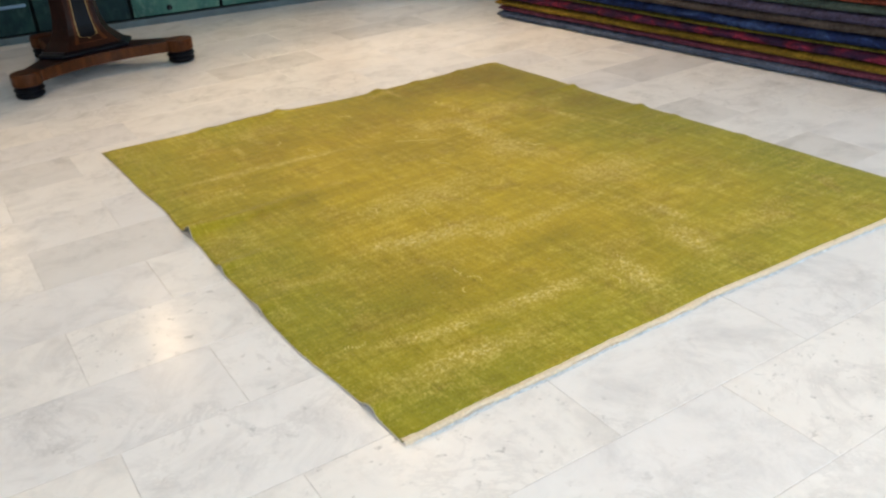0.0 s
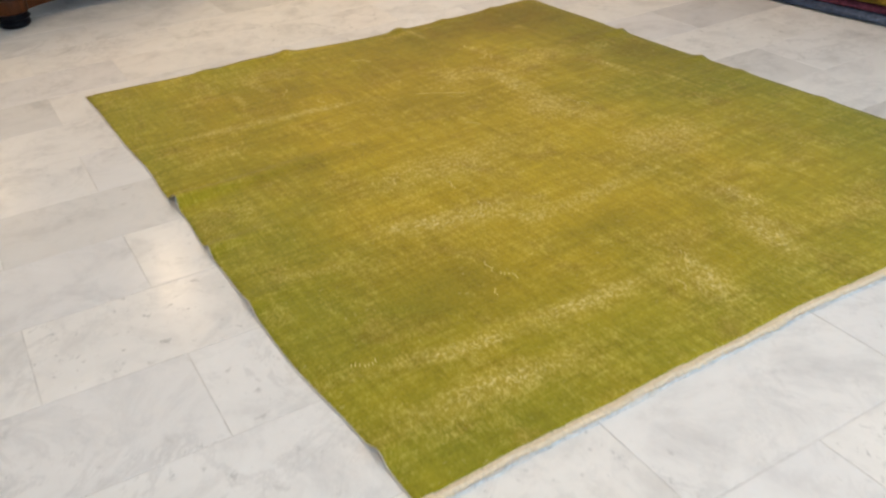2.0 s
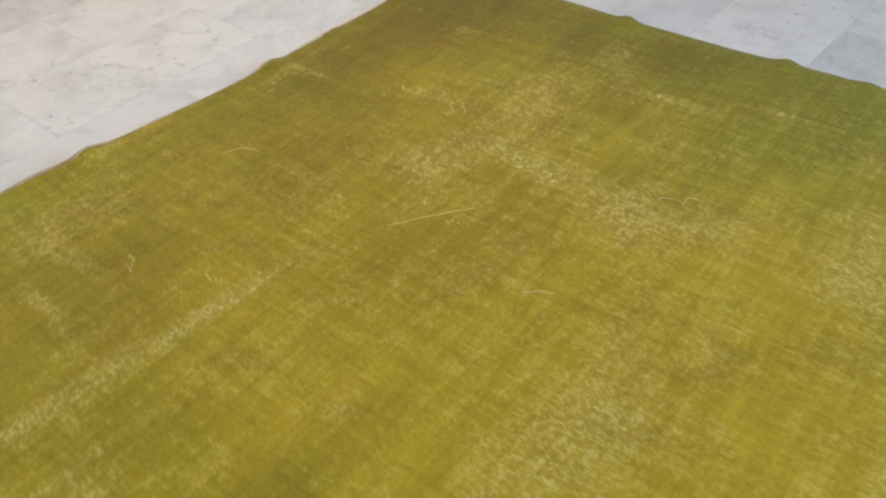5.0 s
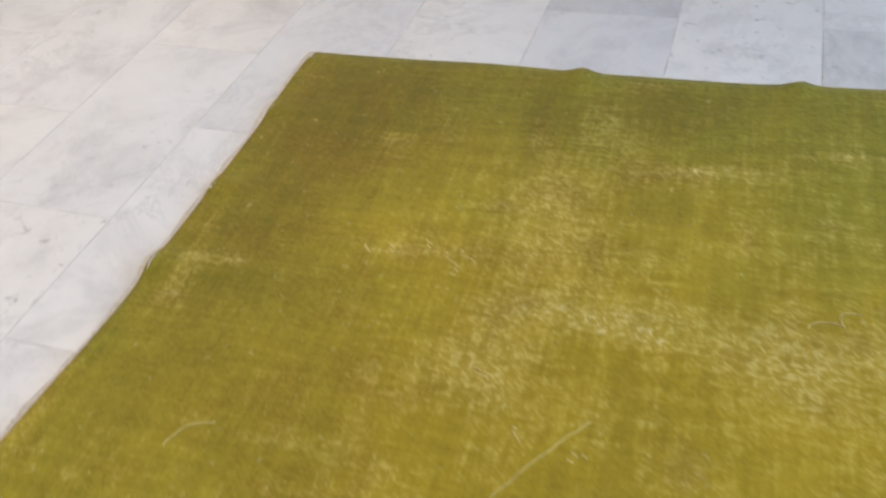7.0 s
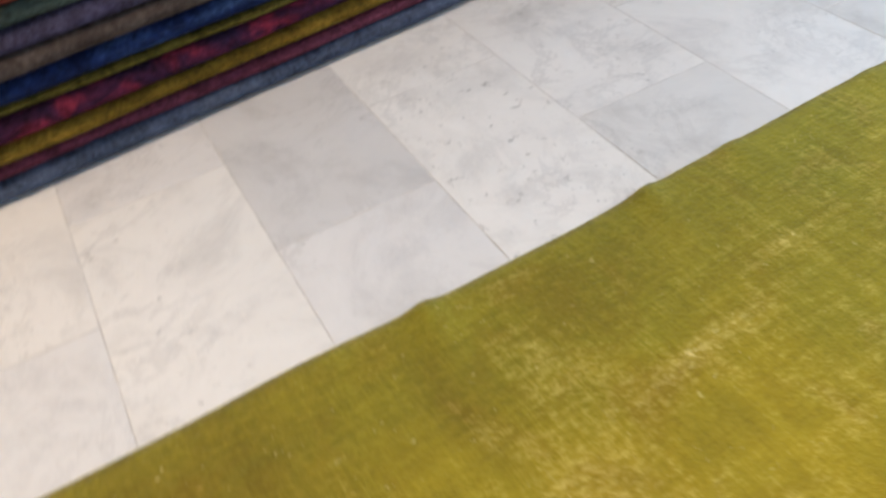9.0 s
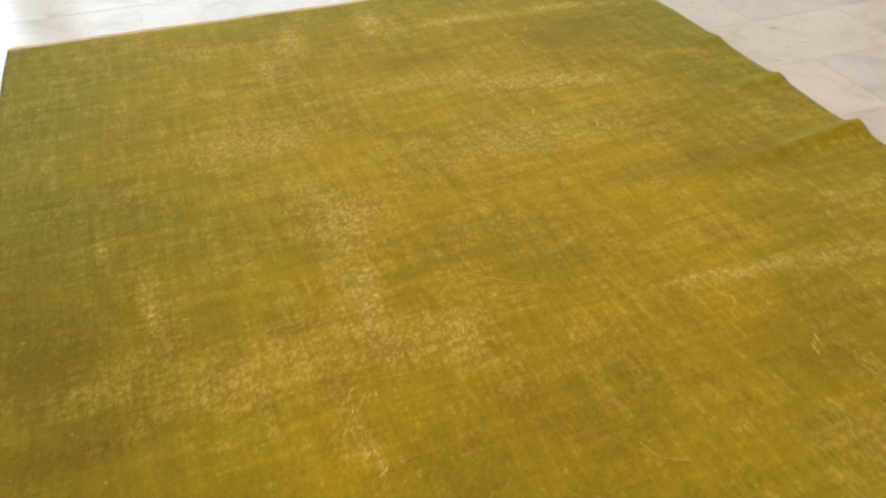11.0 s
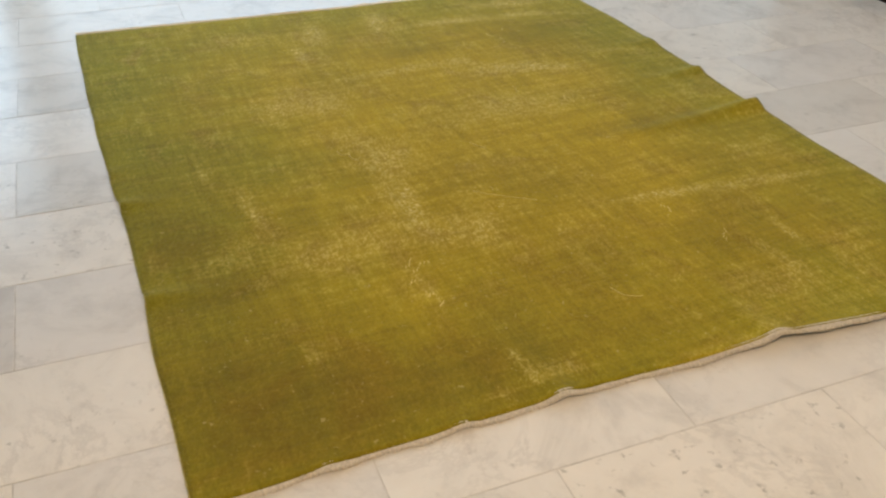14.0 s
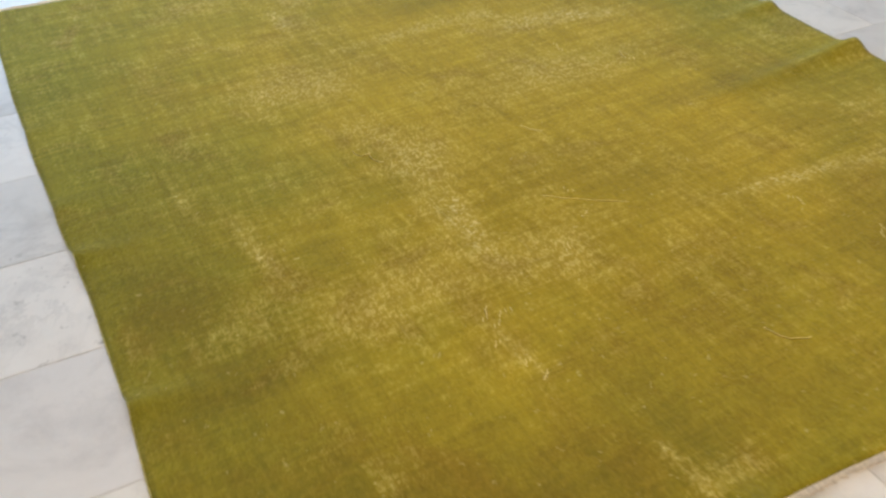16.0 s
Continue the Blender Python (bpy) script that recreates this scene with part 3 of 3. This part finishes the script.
# label, thickness, colours, size of the pattern
PILED = (
    ("folded slate-blue rug", 0.043, ((0.055, 0.072, 0.125), (0.11, 0.135, 0.20)), 4.0),
    ("folded faded crimson rug", 0.036, ((0.085, 0.022, 0.042), (0.17, 0.05, 0.08)), 5.0),
    ("folded mustard-gold rug", 0.040, ((0.13, 0.080, 0.010), (0.25, 0.16, 0.02)), 4.0),
    ("folded plum rug with red motifs", 0.042, ((0.018, 0.010, 0.032), (0.026, 0.012, 0.038), (0.05, 0.012, 0.035), (0.17, 0.020, 0.045), (0.22, 0.025, 0.055)), 8.0),
    ("folded thin olive-gold rug", 0.021, ((0.10, 0.082, 0.014), (0.17, 0.13, 0.024)), 5.0),
    ("folded royal-blue rug", 0.048, ((0.008, 0.013, 0.050), (0.014, 0.026, 0.095), (0.05, 0.09, 0.22)), 9.0),
    ("folded grey-brown rug", 0.044, ((0.050, 0.038, 0.034), (0.088, 0.070, 0.062)), 6.0),
    ("folded dusky purple rug", 0.045, ((0.040, 0.034, 0.070), (0.085, 0.075, 0.13)), 6.0),
    ("folded grey-green rug", 0.040, ((0.035, 0.052, 0.045), (0.075, 0.098, 0.085)), 6.0),
    ("folded brick-red rug", 0.030, ((0.16, 0.030, 0.018), (0.27, 0.07, 0.04)), 6.0),
    ("folded charcoal rug", 0.046, ((0.022, 0.022, 0.026), (0.05, 0.05, 0.055)), 6.0),
    ("folded dark green rug", 0.044, ((0.018, 0.030, 0.024), (0.04, 0.06, 0.045)), 6.0),
    ("folded maroon rug", 0.046, ((0.050, 0.012, 0.016), (0.10, 0.025, 0.03)), 6.0),
)
STACK_FACE, STACK_TURN = (2.645, 3.09), -86.9


def folded_rug(k, label, thick, colours, scale, base):
    """One rug folded into a long bundle with a rounded fold along its front."""
    length, deep = 3.6 + 0.05 * math.sin(k * 2.1), 0.95
    inset = 0.006 * math.sin(k * 1.7) + (0.004 if k == 0 else 0.0)
    bm = bmesh.new()
    rings = []
    for i in range(91):
        s = i / 90
        sag = 0.006 * noise.noise((s * 4, k * 3.3, 0)) + 0.003 * noise.noise((s * 14, k * 2.1, 5))
        push = 0.010 * noise.noise((s * 5, k * 1.9, 2)) + 0.004 * noise.noise((s * 22, k * 4.7, 3))
        swell = thick * (1 + 0.06 * noise.noise((s * 7, k * 1.1, 8)))
        end = 1 - 0.5 * max(0.0, 1 - s * 60) ** 2
        ring = []
        wave = WAVE[k] * (noise.noise((s * 3.0, 0.7, 0)) if k else 0)
        for a in np.linspace(-90, 90, 9):
            y = 0.035 - math.cos(radians(a)) * (0.75 * thick + 0.010)
            z = swell * 0.5 * (1 + math.sin(radians(a)) * end)
            ring.append((inset + push + y, z))
        ring += [(deep * 0.5, swell), (deep, swell * 0.96), (deep + 0.01, swell * 0.5), (deep, 0.0), (deep * 0.5, 0.0)]
        rings.append([bm.verts.new((s * length + 0.03 * math.sin(k * 2.9), y, max(0.001, base + z + (sag + wave if k else 0)))) for y, z in ring])
    count = len(rings[0])
    for a, b in zip(rings, rings[1:]):
        for n in range(count):
            bm.faces.new((a[n], a[(n + 1) % count], b[(n + 1) % count], b[n]))
    bm.faces.new(rings[0][::-1])
    bm.faces.new(rings[-1])
    bmesh.ops.recalc_face_normals(bm, faces=bm.faces)
    mesh = bpy.data.meshes.new("folded_rug")
    bm.to_mesh(mesh)
    bm.free()
    mesh.materials.append(textile(label.replace(" ", "_"), colours, scale))
    mesh.shade_smooth()
    ob = new("folded_rug", mesh)
    ob.matrix_world = pose(STACK_FACE[0], STACK_FACE[1], 0, 0, 0, STACK_TURN)
    where = "lying on the floor" if k == 0 else "in a stack"
    tagged(ob, f"{label} {where}", "rug", "stack of folded rugs")


WAVE = [0.0] + [0.004 + 0.0008 * k for k in range(1, len(PILED))]
level = 0.0
for k, (label, thick, colours, scale) in enumerate(PILED):
    folded_rug(k, label, thick, colours, scale, level)
    level += thick * 0.97


# ---- pedestal table ----
def make_table():
    left, right, back = Vector((-0.045, 3.545, 0)), Vector((0.795, 3.64, 0)), Vector((0.225, 4.43, 0))
    centre = (left + right + back) / 3
    table = thing("pedestal_table", "walnut pedestal table with black inlay and bun feet", "table", centre)
    feet = [p - centre for p in (left, right, back)]
    # three-sided platform with hollow sides
    outline = []
    for k in range(3):
        a, b = feet[k], feet[(k + 1) % 3]
        inward = -(a + b).normalized()
        for s in np.linspace(0.06, 0.94, 24):
            hollow = 0.12 * math.sin(math.pi * s) ** 0.8
            outline.append(a.lerp(b, s) + inward * (hollow - 0.055))
    for name, low, high, grow, material in (("platform", 0.070, 0.126, 0.0, WALNUT), ("platform_top", 0.126, 0.131, -0.012, MAHOGANY)):
        bm = bmesh.new()
        rings = [[bm.verts.new((p.x * (1 + grow), p.y * (1 + grow), z)) for p in outline] for z in (low, high)]
        n = len(outline)
        for k in range(n):
            bm.faces.new((rings[0][k], rings[0][(k + 1) % n], rings[1][(k + 1) % n], rings[1][k]))
        bm.faces.new(rings[1])
        bm.faces.new(rings[0][::-1])
        bmesh.ops.recalc_face_normals(bm, faces=bm.faces)
        part(name, bm, material, table)
    for p in feet:
        foot = part("foot", turned([(0.066, 0.066), (0.075, 0.072), (0.076, 0.122), (0.073, 0.131), (0.05, 0.134)]), WALNUT, table, smooth=False)
        foot.location = p
        bun = part("bun", turned([(0.040, 0.0), (0.058, 0.003), (0.070, 0.012), (0.073, 0.023), (0.068, 0.033), (0.060, 0.037), (0.072, 0.041), (0.078, 0.048), (0.072, 0.055), (0.062, 0.057), (0.070, 0.061), (0.066, 0.066)]), EBONY, foot, "black turned bun foot", True)
    # ebonised step below the column
    lean = sum(((math.degrees(math.atan2(p.y, p.x)) - 120 * k + 540) % 360 - 180) for k, p in enumerate(feet)) / 3
    spread = [Vector((math.cos(radians(lean + 120 * k)), math.sin(radians(lean + 120 * k)), 0)) for k in range(3)]

    def triangle(bm, size, cut, z):
        """A ring of a three-sided body with cut corners that point to the feet; size is the distance of a face from the axis."""
        ring = []
        for k in range(3):
            d = spread[k]
            t = Vector((-d.y, d.x, 0))
            tip = d * (2 * size - cut)
            half = cut * math.tan(radians(60)) * 1.0
            ring += [bm.verts.new((*(tip - t * half).xy, z)), bm.verts.new((*(tip + t * half).xy, z))]
        return ring

    def loft(profile):
        bm = bmesh.new()
        rings = [triangle(bm, size, cut, z) for size, cut, z in profile]
        for a, b in zip(rings, rings[1:]):
            for n in range(6):
                bm.faces.new((a[n], a[(n + 1) % 6], b[(n + 1) % 6], b[n]))
        bm.faces.new(rings[-1])
        bm.faces.new(rings[0][::-1])
        bmesh.ops.recalc_face_normals(bm, faces=bm.faces)
        return bm

    part("step", loft([(0.150, 0.045, 0.131), (0.154, 0.045, 0.142), (0.150, 0.045, 0.152), (0.135, 0.04, 0.162)]), EBONY, table, "black moulded step")
    flare = [(0.133, 0.162), (0.128, 0.170), (0.118, 0.185), (0.104, 0.205), (0.092, 0.230), (0.083, 0.262), (0.077, 0.30), (0.073, 0.36), (0.071, 0.44), (0.072, 0.54), (0.076, 0.62), (0.085, 0.68), (0.10, 0.715)]
    part("column", loft([(r, r * 0.36, z) for r, z in flare]), MAHOGANY, table)

    def reach(z):
        return 1.36 * float(np.interp(z, [b for _, b in flare], [a for a, _ in flare]))

    heights = np.linspace(0.188, 0.60, 22)
    panel = np.concatenate(([0.208, 0.212, 0.216, 0.222, 0.228, 0.236], np.linspace(0.25, 0.60, 18)))
    taper = {0.208: 0.10, 0.212: 0.30, 0.216: 0.74, 0.222: 0.92, 0.228: 0.95, 0.236: 0.90}
    for k in range(3):
        out = -(spread[k])
        side = Vector((-out.y, out.x, 0))

        def strip(inner, outer, lift, material, name, label):
            bm = bmesh.new()
            rows = []
            for z in (heights if outer > 1.1 else panel):
                half = reach(z) * 0.40 * (1.0 if outer > 1.1 else taper.get(round(float(z), 3), 1.0))
                rows.append([bm.verts.new((*(out * (reach(z) + lift) + side * half * s).xy, z)) for s in (-outer, -inner, inner, outer)])
            for a, b in zip(rows, rows[1:]):
                for n in ((1,) if inner == outer else (0, 2)):
                    bm.faces.new((a[n], a[n + 1], b[n + 1], b[n]))
            if inner != outer:
                for row, step in ((rows[0], 0.006), (rows[-1], -0.006)):
                    low = [bm.verts.new(v.co + Vector((0, 0, -step))) for v in row]
                    for n in range(3):
                        bm.faces.new((low[n], low[n + 1], row[n + 1], row[n]))
            bmesh.ops.recalc_face_normals(bm, faces=bm.faces)
            part(name, bm, material, table, label)

        strip(1.0, 1.0, 0.0025, EBONY, "inlay_panel", "black inlaid panel")
        strip(1.0, 1.09, 0.0035, BRASS, "inlay_line", "thin pale gold line round the panel")
        strip(1.09, 1.42, 0.0018, WALNUT, "veneer_border", "lighter walnut border")
    part("tabletop", turned([(0.34, 0.715), (0.385, 0.72), (0.405, 0.735), (0.405, 0.752), (0.39, 0.762), (0.2, 0.763)], 64), WALNUT, table)


make_table()


# ---- painted cabinet against the back ----
def make_cabinet():
    def distressed(name, dark, middle, light, scuffs):
        m = Mat(name, 0.55, 0.0, 0.15)
        v = m.coords((1.0, 1.0, 0.6))
        base = m.ramp(m.noise(4.0, v, 6, 0.65, 0.8), (0.34, dark), (0.5, middle), (0.66, light))
        scuff = m.ramp(m.noise(16.0, v, 5, 0.7), (0.52, 0.0), (0.68, 0.6))
        m.set(Base_Color=m.mix(scuff, base, scuffs))
        return m.bump(m.noise(30.0, v, 4), 0.3, 0.004).mat

    # teal holds the shade on the left doors in its colour
    teal = distressed("distressed_teal_paint", (0.004, 0.012, 0.017), (0.008, 0.026, 0.029), (0.018, 0.052, 0.044), (0.04, 0.08, 0.07))
    # faded is the lit copy of that paint, for the right-hand doors
    faded = distressed("lit_green_paint", (0.022, 0.065, 0.060), (0.045, 0.120, 0.100), (0.085, 0.19, 0.145), (0.17, 0.26, 0.21))
    plinth = plain("grey_blue_paint", (0.09, 0.125, 0.14), 0.6, 0.2, 8)
    strip = plain("pale_blue_paint", (0.16, 0.25, 0.36), 0.6, 0.2, 8)
    iron = plain("dark_iron", (0.02, 0.02, 0.022), 0.5, 0.2, 20, 0.2, 0.8)
    cabinet = thing("painted_cabinet", "old low cabinet in distressed dark teal paint", "cabinet", (0.74, 4.85, 0), -12.0)
    part("plinth", box(-1.75, 1.72, 0.0, 0.42, 0.0, 0.045, 0.004), plinth, cabinet, "grey-blue plinth")
    part("body", box(-1.73, 1.70, 0.03, 0.42, 0.045, 0.95, 0.006), plain("dark_carcass", (0.004, 0.006, 0.007), 0.8, 0.2, 8, 0.15, 0.0, 0.1), cabinet)
    at = -1.70
    for k, wide in enumerate((0.62, 0.62, 0.60, 0.60, 0.62)):
        door = part("door", box(at + 0.012, at + wide - 0.012, 0.008, 0.030, 0.06, 0.90, 0.004), teal if k < 3 else faded, cabinet)
        part("raised_panel", box(at + 0.10, at + wide - 0.10, -0.002, 0.008, 0.30, 0.80, 0.004), teal if k < 3 else faded, door)
        part("rail", box(at + 0.03, at + wide - 0.03, -0.004, 0.008, 0.225, 0.245, 0.003), strip if k in (0, 1) else teal if k < 3 else faded, door)
        knob = part("knob", turned([(0.006, -0.02), (0.006, 0.0), (0.016, 0.004), (0.018, 0.012), (0.010, 0.018)], 14), iron, door)
        knob.matrix_local = pose(at + 0.25, 0.006, 0.10, 90, 0, 0)
        at += wide
    part("worktop", box(-1.76, 1.73, -0.02, 0.42, 0.95, 0.985, 0.006), teal, cabinet)


make_cabinet()


# ---- dark chest beside the rug ----
def make_chest():
    chest = thing("low_chest", "low dark-stained wooden chest on the marble floor", "chest", (-1.24, 0.62, 0))
    dark = wood("black_brown_wood", (0.010, 0.007, 0.006), (0.028, 0.018, 0.013), 0.4, (1.0, 0.3, 1.0))
    part("body", box(-0.42, 0.0, -0.55, 0.55, 0.012, 0.42, 0.008), dark, chest)
    part("plinth", box(-0.43, 0.010, -0.56, 0.56, 0.0, 0.05, 0.004), dark, chest)
    part("lid", box(-0.435, 0.014, -0.565, 0.565, 0.422, 0.455, 0.008), dark, chest)


make_chest()


# ---- crumbs on the floor ----
def make_crumb(x, y, size):
    bm = bmesh.new()
    bmesh.ops.create_icosphere(bm, subdivisions=2, radius=size)
    for v in bm.verts:
        v.co *= 1 + 0.35 * noise.noise(v.co * 260 + Vector((x * 9, y * 9, 0)))
        v.co.z = max(0.0, v.co.z * 0.6 + size * 0.3)
    mesh = bpy.data.meshes.new("crumb")
    bm.to_mesh(mesh)
    bm.free()
    mesh.materials.append(CRUMB)
    ob = new("crumb", mesh)
    ob.matrix_world = pose(x, y, 0.0005)
    tagged(ob, "tiny dark crumb of dirt on the marble floor", "crumb")


CRUMB = plain("dark_dirt", (0.035, 0.03, 0.028), 0.9, 0.3, 60)
for x, y, size in ((2.088, -0.690, 0.006),):
    make_crumb(x, y, size)


# ---- floor of marble tiles ----
TILE_TURN, TILE_U, TILE_V, TILE_L, TILE_W, JOINT = -2.2, -0.213, 0.042, 0.596, 0.3015, 0.0028
floor = tagged(new("floor"), "polished pale grey-white marble tile floor", "floor", kind="structure")
part("bed", box(X0 - 0.2, X1 + 0.2, Y0 - 0.2, Y1 + 0.2, -0.06, -0.0007), GROUT, floor, "recessed grout between the tiles")


def tile(bm, u, v, l, w):
    """One tile with a softened rim, its upper face level with the floor."""
    s, d = 0.0008, 0.0005
    low = [bm.verts.new((x, y, -0.004)) for x, y in ((u, v), (u + l, v), (u + l, v + w), (u, v + w))]
    mid = [bm.verts.new((x, y, -d)) for x, y in ((u, v), (u + l, v), (u + l, v + w), (u, v + w))]
    top = [bm.verts.new((x, y, 0.0)) for x, y in ((u + s, v + s), (u + l - s, v + s), (u + l - s, v + w - s), (u + s, v + w - s))]
    for a, b in ((low, mid), (mid, top)):
        for n in range(4):
            bm.faces.new((a[n], a[(n + 1) % 4], b[(n + 1) % 4], b[n]))
    bm.faces.new(top)


one = bmesh.new()
tile(one, JOINT / 2, JOINT / 2, TILE_L - JOINT, TILE_W - JOINT)
tile_mesh = bpy.data.meshes.new("tile")
one.to_mesh(tile_mesh)
one.free()
tile_mesh.materials.append(MARBLE)
grey_mesh = tile_mesh.copy()
grey_mesh.materials.clear()
grey_mesh.materials.append(MARBLE_GREY)
speckled_mesh = tile_mesh.copy()
speckled_mesh.materials.clear()
speckled_mesh.materials.append(MARBLE_SPECKLED)
# places that lie on tiles of a greyer cut
GREYER = ((2.45, 1.60), (2.08, 0.98), (2.08, 0.36), (-0.40, 1.45), (-0.6, 2.3), (2.25, 1.58), (2.07, 3.45), (1.25, 3.27))
# and on tiles with dark specks
SPECKLED = ((-0.34, 0.89), (2.35, 1.33), (1.32, 2.42), (0.84, -0.48), (0.0, -0.13))
turn = Matrix.Rotation(radians(TILE_TURN), 4, "Z")
rest = bmesh.new()
for k in range(-17, 23):
    for n in range(-10, 11):
        u = TILE_U + TILE_L * n - (TILE_L if k % 2 else TILE_L / 2)
        v = TILE_V + TILE_W * k
        p = turn @ Vector((u + TILE_L / 2, v + TILE_W / 2, 0))
        if not (X0 + 0.1 < p.x < X1 - 0.1 and Y0 - 0.04 < p.y < Y1 + 0.04):
            continue
        if -1.5 < p.x < 3.0 and -1.3 < p.y < 4.9:
            flat = turn.inverted()

            def among(places):
                return any(0 < (flat @ Vector((x, y, 0))).x - u < TILE_L and 0 < (flat @ Vector((x, y, 0))).y - v < TILE_W for x, y in places)

            ob = new("tile", grey_mesh if among(GREYER) else speckled_mesh if among(SPECKLED) else tile_mesh)
            ob.parent = floor
            wobble = noise.noise((k * 3.7, n * 5.1, 0.5))
            ob.matrix_local = turn @ Matrix.Translation((u, v, 0.0004 * wobble))
        else:
            tile(rest, u + JOINT / 2, v + JOINT / 2, TILE_L - JOINT, TILE_W - JOINT)
rest.transform(turn)
tagged(part("outer_tiles", rest, MARBLE_FAR, floor), kind="stuff")
